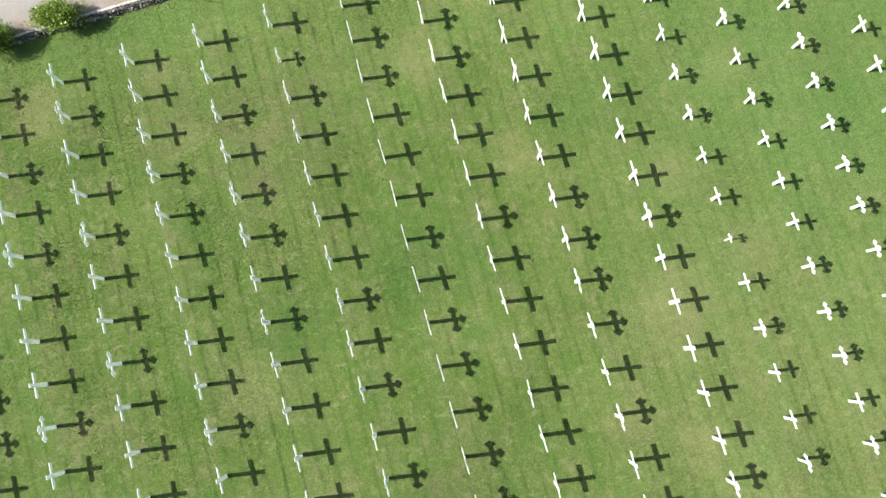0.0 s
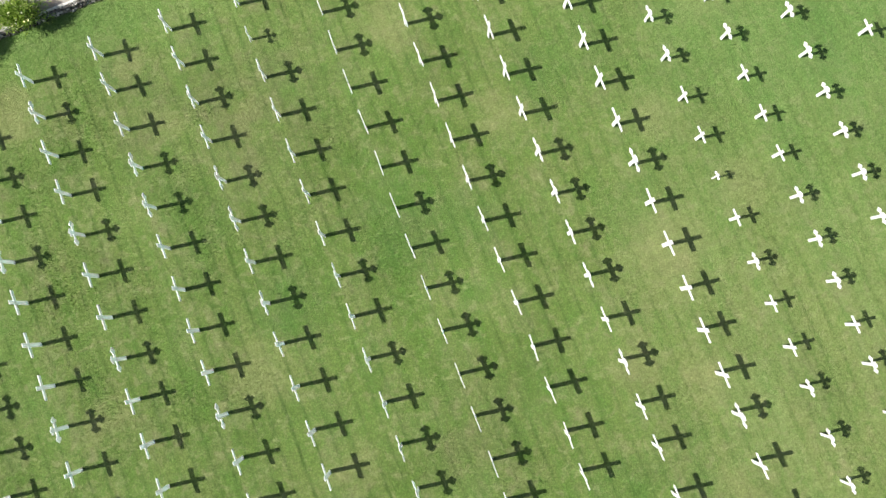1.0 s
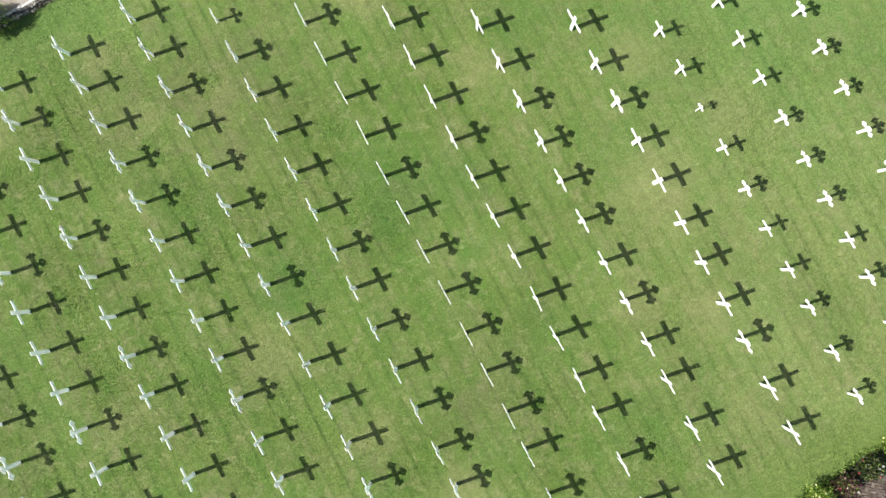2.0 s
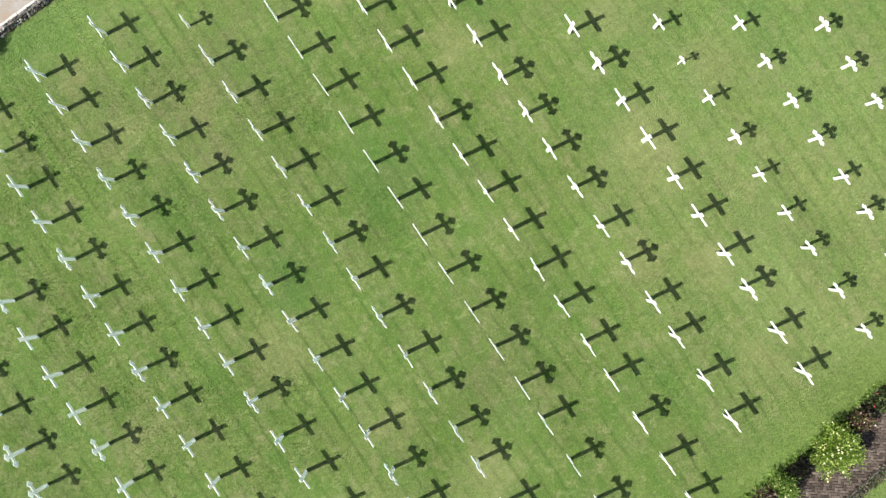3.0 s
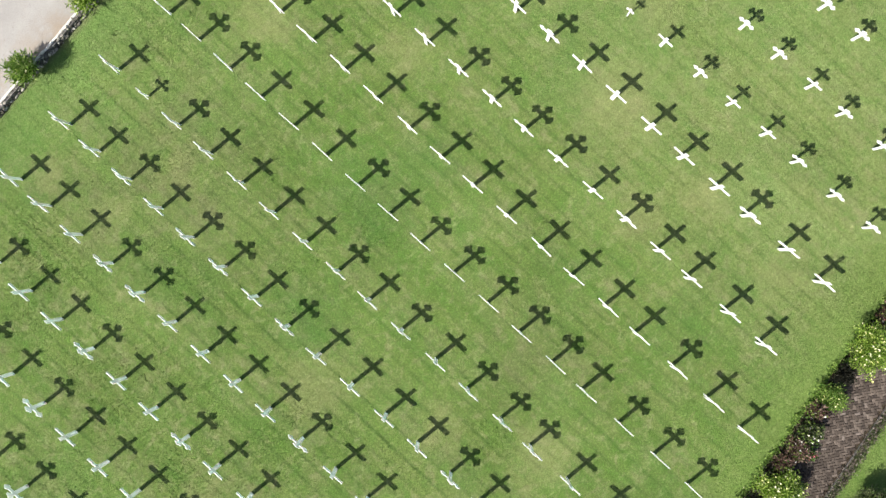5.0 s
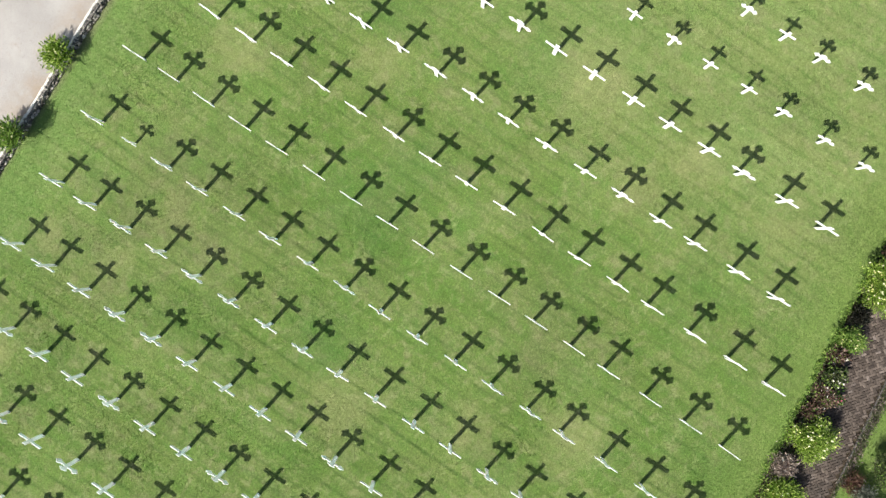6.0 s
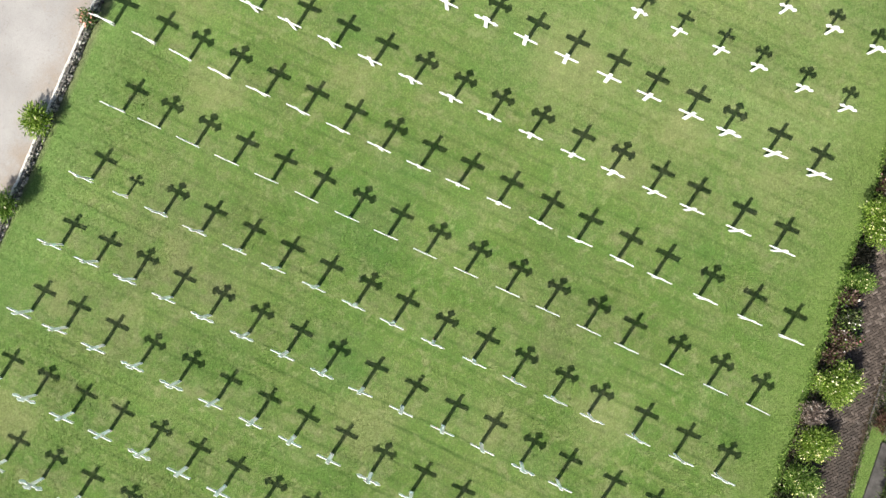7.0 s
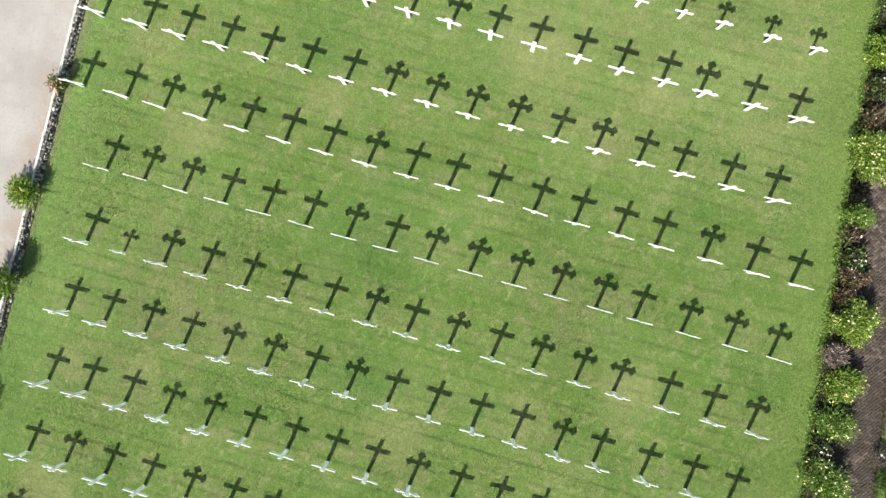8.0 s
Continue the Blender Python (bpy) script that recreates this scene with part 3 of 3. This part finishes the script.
bush("shrub", 4.30, -13.25, 0.0, 0.30, 0.36, 0.42, LEAF_FRESH, "small lime-green shrub with few yellow flowers", [(YELLOW, 34, 0.018)], 1600, seed=5, group=BED)
bush("shrub", 5.98, -13.05, 0.0, 0.78, 0.72, 0.80, LEAF_LIME, LIMY, [(YELLOW, 132, 0.018)], 3000, seed=6, group=BED)
bush("shrub", 8.75, -12.59, 0.0, 0.58, 0.55, 0.65, LEAF_LIME, LIMY, [YF], 2000, seed=7, group=BED)
bush("shrub", 10.3, -12.52, 0.0, 0.6, 0.5, 0.7, LEAF_GREEN, "green shrub with yellow flowers in the bed", [YF], 1600, seed=8, group=BED)
bush("rose_bush", 3.22, -13.37, 0.0, 0.38, 0.26, 0.58, LEAF_DARK, DARKY, [(WHITE, 25, 0.023)], 600, 0.105, seed=9, loose=0.5, group=BED)
bush("rose_bush", 2.62, -13.51, 0.0, 0.36, 0.27, 0.50, LEAF_RED, "reddish rose bush with white and pink blossoms", [(WHITE, 25, 0.023), (RED, 3, 0.016)], 600, 0.105, seed=10, loose=0.5, group=BED)
bush("rose_bush", 6.95, -12.79, 0.0, 0.36, 0.26, 0.55, LEAF_RED, "reddish rose bush with red and white blossoms", [(WHITE, 19, 0.023), (RED, 16, 0.016)], 553, 0.105, seed=11, loose=0.5, group=BED)
bush("rose_bush", 7.72, -12.75, 0.0, 0.42, 0.25, 0.60, LEAF_DARK, DARKY, [(WHITE, 22, 0.023), (RED, 8, 0.016)], 553, 0.105, seed=12, loose=0.5, group=BED)
# the shade between two shrubs, drawn as a low black bush
bush("rose_bush", 4.98, -13.02, 0.0, 0.26, 0.22, 0.45, LEAF_SHADE, "blackish bush standing in for the shade beside a lime-green shrub", [], 369, 0.105, seed=13, loose=0.5, group=BED)
bush("dry_shrub", 0.52, -13.62, 0.0, 0.25, 0.28, 0.42, LEAF_PALE, "withered grey-brown shrub in the bed", [(WHITE, 6, 0.020)], 520, 0.10, seed=14, slim=0.4, group=BED)
bush("rose_bush", -2.02, -13.99, 0.0, 0.36, 0.22, 0.45, LEAF_DARK, DARKY, [(WHITE, 19, 0.023), (YELLOW, 12, 0.018)], 462, 0.105, seed=15, loose=0.5, group=BED)
bush("rose_bush", 2.12, -13.46, 0.0, 0.24, 0.15, 0.40, LEAF_RED, "low reddish bush beside a yellow-flowered shrub", [], 322, 0.105, seed=16, loose=0.5, group=BED)
bush("rose_bush", 3.75, -13.17, 0.0, 0.26, 0.20, 0.40, LEAF_RED, "low reddish bush with a few white blossoms", [(WHITE, 9, 0.023)], 322, 0.105, seed=18, loose=0.5, group=BED)
bush("rose_bush", 2.80, -13.85, 0.0, 0.13, 0.08, 0.30, LEAF_GREEN, "small bush with a cluster of pinkish-red blossoms by the path", [(PINK, 20, 0.020)], 73, 0.105, seed=19, loose=0.5, group=BED)


def ground_cover():
    """Low growth and litter that hides the soil between the shrubs."""
    rng = random.Random(33)
    for name, material, count, label in (("low_plants", LEAF_DARK, 5000, "low dark green growth between the shrubs"), ("leaf_litter", LEAF_DRY, 2500, "dry grey-brown leaf litter on the soil")):
        pts = []
        for i in range(count):
            x = rng.uniform(-6, 11)
            pts.append(Vector((x, rng.triangular(path_in(x) + 0.10, bed_y(x) - 0.02, bed_y(x) - 0.28), abs(rng.gauss(0.01, 0.05)))))
        tagged(new(name, raw_mesh(name, *leaf_cloud(pts, 0.075, rng, up=0.5), material)), label, "ground cover", kind="stuff")
    # uncut grass and weeds that hang over the edge of the bed
    pts = []
    for i in range(3600):
        x = rng.uniform(-6, 11)
        pts.append(Vector((x, bed_y(x) + 0.03 + 0.05 * math.sin(x * 4.3) + rng.gauss(-0.05, 0.065), abs(rng.gauss(0.0, 0.03)))))
    tagged(new("edge_grass", raw_mesh("edge_grass", *leaf_cloud(pts, 0.065, rng, up=0.7), LEAF_FRESH)), "uncut green grass and weeds along the edge of the bed", "grass", kind="stuff")


ground_cover()

# along the wall
WALLSIDE = "shrubs along the wall"
bush("shrub", -7.85, 8.74, 0.0, 0.80, 0.44, 0.80, LEAF_LIME, "green shrub with pale yellow flowers against the wall", [(YELLOW, 90, 0.020)], 2000, seed=21, group=WALLSIDE, size=0.10, slim=0.34, loose=1.5)
bush("shrub", -9.66, 8.52, 0.0, 0.56, 0.38, 0.8, LEAF_FRESH, "green shrub with few yellow flowers against the wall", [(YELLOW, 21, 0.018)], 1500, seed=22, group=WALLSIDE, size=0.10, slim=0.34, loose=1.5)
bush("shrub", -3.75, 8.72, 0.0, 0.38, 0.38, 0.82, LEAF_FRESH, "green shrub growing over the stone wall", [(YELLOW, 26, 0.020)], 520, seed=23, group=WALLSIDE, size=0.15, slim=0.26, loose=1.7)
bush("shrub", -1.20, 8.92, 0.0, 0.32, 0.34, 0.58, LEAF_LIME, "green shrub with pale flowers growing over the wall", [(YELLOW, 28, 0.020)], 480, seed=24, group=WALLSIDE, size=0.15, slim=0.26, loose=1.7)
bush("shrub", 1.93, 8.80, 0.0, 0.24, 0.28, 0.60, LEAF_GREEN, "thin green shrub with coral blossoms over the wall", [(CORAL, 34, 0.022)], 260, seed=25, group=WALLSIDE)
bush("shrub", -0.95, 11.62, 0.17, 0.55, 0.5, 1.1, LEAF_GREEN, "green shrub at the far edge of the drive", [], 1700, seed=26)
bush("shrub", 2.95, 11.75, 0.17, 0.5, 0.5, 0.9, LEAF_GREEN, "green shrub at the far edge of the drive", [], 1500, seed=27)


# ---- beyond the brick path ----
def slab_y(x):
    return -15.84 + 0.12 * x


slab = new("concrete_kerb", strip("concrete_kerb", -6, 0.62, lambda x: slab_y(x) - 0.42, slab_y, -0.1, 0.05, OLD_CONCRETE))
tagged(slab, "weathered grey concrete slab beside a grass strip", "slab", kind="structure")


def edging():
    """A low, dark, grassy border along the outer side of the path."""
    rng = random.Random(31)
    pts = []
    for i in range(7600):
        x = rng.uniform(0.9, 9) if i < 6600 else rng.uniform(-4.5, 0.9)
        pts.append(Vector((x, path_out(x) - (0.12 if x > 0.9 else 0.05) + rng.gauss(0, 0.075 if x > 0.9 else 0.02), rng.uniform(0.0, 0.08))))
    for name, some, material, label in (("border_plants", pts[::2], LEAF_DARK, "low dark tufted border along the brick path"), ("border_leaves", pts[1::2], LEAF_DRY, "dry grey-brown leaves bordering the brick path")):
        tagged(new(name, raw_mesh(name, *leaf_cloud(some, 0.06, rng, up=0.5, slim=0.4), material)), label, "border plant", kind="stuff")


edging()
tagged(new("trim", strip("trim", 0.9, 10.0, lambda x: path_out(x) - 0.035, lambda x: path_out(x) + 0.005, -0.05, 0.035, CONCRETE)), "narrow pale concrete edging of the brick path", "edging", kind="structure")
bush("silver_plant", 0.98, -15.92, 0.0, 0.30, 0.34, 0.40, LEAF_GREY, "spiky silvery-leaved plant at the end of the slab", [], 420, 0.16, seed=41, slim=0.14, category="plant")
bush("dry_shrub", 1.15, -15.47, 0.0, 0.34, 0.26, 0.30, LEAF_RUST, "low reddish-brown plant beside the border", [], 420, 0.06, seed=42)
bush("dry_shrub", -1.85, -15.62, 0.0, 0.30, 0.24, 0.30, LEAF_DRY, "low dry plant at the end of the grass strip", [(WHITE, 6, 0.023)], 420, 0.05, seed=47)
bush("shrub", -2.35, -16.0, 0.0, 0.5, 0.42, 0.55, LEAF_GREEN, "green shrub beside the concrete slab", [], 1300, seed=48)
bush("shrub", 1.95, -15.95, 0.0, 0.50, 0.5, 0.75, LEAF_DARK, "dark green shrub beyond the path", [], 1500, seed=43)
bush("shrub", 2.95, -15.85, 0.0, 0.50, 0.5, 0.75, LEAF_DARK, "dark green shrub beyond the path", [], 1500, seed=44)
bush("shrub", 0.35, -16.35, 0.0, 0.55, 0.4, 0.7, LEAF_DARK, "dark green shrub beside the concrete slab", [], 1400, seed=45)
bush("shrub", -0.75, -16.5, 0.0, 0.55, 0.4, 0.7, LEAF_DARK, "dark green shrub beside the concrete slab", [], 1400, seed=46)


# ---- grass ----
def blades():
    """Short mown blades over all the lawn, one triangle each."""
    rng = np.random.default_rng(5)
    n = 1600000
    x = rng.uniform(-14.8, 15.0, n)
    y = rng.uniform(-16.4, 8.75, n)
    edge = 0.05 * np.sin(x * 5.1) + 0.04 * np.sin(x * 11.7 + 1.0) + rng.normal(0, 0.04, n)
    keep = (y < 8.72 + 0.022 * x) & ((y > bed_y(x) - 0.04 + edge) | ((y < path_out(x) - 0.1) & (y > np.where(x < 0.62, slab_y(x), -16.4))))
    x, y = x[keep], y[keep]
    n = len(x)
    a = rng.uniform(0, 2 * math.pi, n)
    h = rng.uniform(0.012, 0.028, n)
    w = rng.uniform(0.0035, 0.0075, n)
    lean, la = h * rng.uniform(0.05, 0.8, n), rng.uniform(0, 2 * math.pi, n)
    v = np.empty((n, 3, 3), dtype=np.float32)
    v[:, 0] = np.stack((x + w * np.cos(a), y + w * np.sin(a), np.full(n, -0.018)), 1)
    v[:, 1] = np.stack((x - w * np.cos(a), y - w * np.sin(a), np.full(n, -0.018)), 1)
    v[:, 2] = np.stack((x + lean * np.cos(la), y + lean * np.sin(la), h - 0.008), 1)
    me = bpy.data.meshes.new("grass")
    me.vertices.add(3 * n)
    me.vertices.foreach_set("co", v.ravel())
    me.loops.add(3 * n)
    me.loops.foreach_set("vertex_index", np.arange(3 * n, dtype=np.int32))
    me.polygons.add(n)
    me.polygons.foreach_set("loop_start", np.arange(0, 3 * n, 3, dtype=np.int32))
    me.update()
    me.validate()
    me.materials.append(BLADE)
    tagged(new("grass", me), "short mown grass blades, green with dry patches", "grass", kind="stuff")


blades()


# ---- stones of the wall ----
def stone_mesh(seed):
    """A rough, rounded stone about a metre across, to be scaled."""
    bm = bmesh.new()
    bmesh.ops.create_icosphere(bm, subdivisions=1, radius=0.5)
    for v in bm.verts:
        v.co = Vector((max(-0.42, min(0.42, v.co.x * 1.15)), max(-0.42, min(0.42, v.co.y * 1.15)), max(-0.42, min(0.42, v.co.z * 1.15))))
        v.co *= 1 + 0.22 * noise.noise(v.co * 2.5 + Vector((seed, 0, 0)))
    return mesh("stone", bm, STONE)


stones = [stone_mesh(s * 7.3) for s in range(7)]
rng = random.Random(51)
spare = []
for course, (off, up) in enumerate(((0.025, 0.03), (0.05, 0.09), (0.075, 0.15), (0.125, 0.175))):
    x = -13.5 + 0.05 * course
    while x < 8.5:
        w, hh = rng.choice((0.04, 0.05, 0.065, 0.085, 0.12)) * rng.uniform(0.85, 1.2), rng.uniform(0.05, 0.085)
        m = pose(x + w / 2, wall_y(x) + off + rng.gauss(0, 0.012), up + rng.gauss(0, 0.01), rng.gauss(0, 16), rng.gauss(0, 16), rng.gauss(0, 20)) @ Matrix.Diagonal((w * 1.05, rng.uniform(0.06, 0.095), hh * 1.1, 1))
        if -2.7 < x < 2.6:
            part("stone", rng.choice(stones), STONE, wall).matrix_basis = m
        else:
            spare.append(m)
        x += w * 1.04


# ---- the herringbone brick path ----
pathway = tagged(new("pavement", strip("pavement", -14, 16, lambda x: path_out(x) - 0.03, lambda x: path_in(x) + 0.24, -0.1, 0.004, SOIL)), "worn brown brick path laid in herringbone", "pavement", kind="structure")


def brick_mesh(seed):
    bm = bmesh.new()
    box(bm, -0.0705, 0.0705, -0.0335, 0.0335, -0.03, 0.03)
    top = [e for e in bm.edges if all(v.co.z > 0 for v in e.verts)]
    bmesh.ops.bevel(bm, geom=top, offset=0.006, segments=1, affect="EDGES")
    return mesh("brick", bm, BRICK)


bricks = [brick_mesh(s) for s in range(3)]
BW, turn = 0.0755, radians(45 + 8.5)
cs, sn = math.cos(turn), math.sin(turn)
far = []
for i in range(-175, 175):
    for j in range(-175, 175):
        k = (i - j) % 4
        if k == 0:
            u, v, ang = i + 1.0, j + 0.5, 0.0
        elif k == 3:
            u, v, ang = i + 0.5, j + 1.0, 90.0
        else:
            continue
        u, v = u * BW, v * BW
        x, y = 1.0 + cs * u - sn * v, -14.9 + sn * u + cs * v
        if not (-7 < x < 10 and path_out(x) + 0.07 < y < path_in(x) + 0.27):
            continue
        m = pose(x, y, 0.0 + rng.gauss(0, 0.0025), rng.gauss(0, 1.0), rng.gauss(0, 1.0), ang + math.degrees(turn) + rng.gauss(0, 1.0))
        if 1.2 < x < 3.4:
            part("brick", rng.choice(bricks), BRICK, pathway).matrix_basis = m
        else:
            far.append(m)


def joined(name, sources, mats, material, parent):
    """The pieces further off, in one mesh."""
    verts, faces = [], []
    pick = random.Random(61)
    for m in mats:
        me, b = pick.choice(sources), len(verts)
        verts += [m @ v.co for v in me.vertices]
        faces += [tuple(b + k for k in p.vertices) for p in me.polygons]
    ob = part(name, raw_mesh(name, verts, faces, material), material, parent)
    return tagged(ob, kind="stuff")


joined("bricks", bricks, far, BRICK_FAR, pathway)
joined("stones", stones, spare, STONE_FAR, wall)
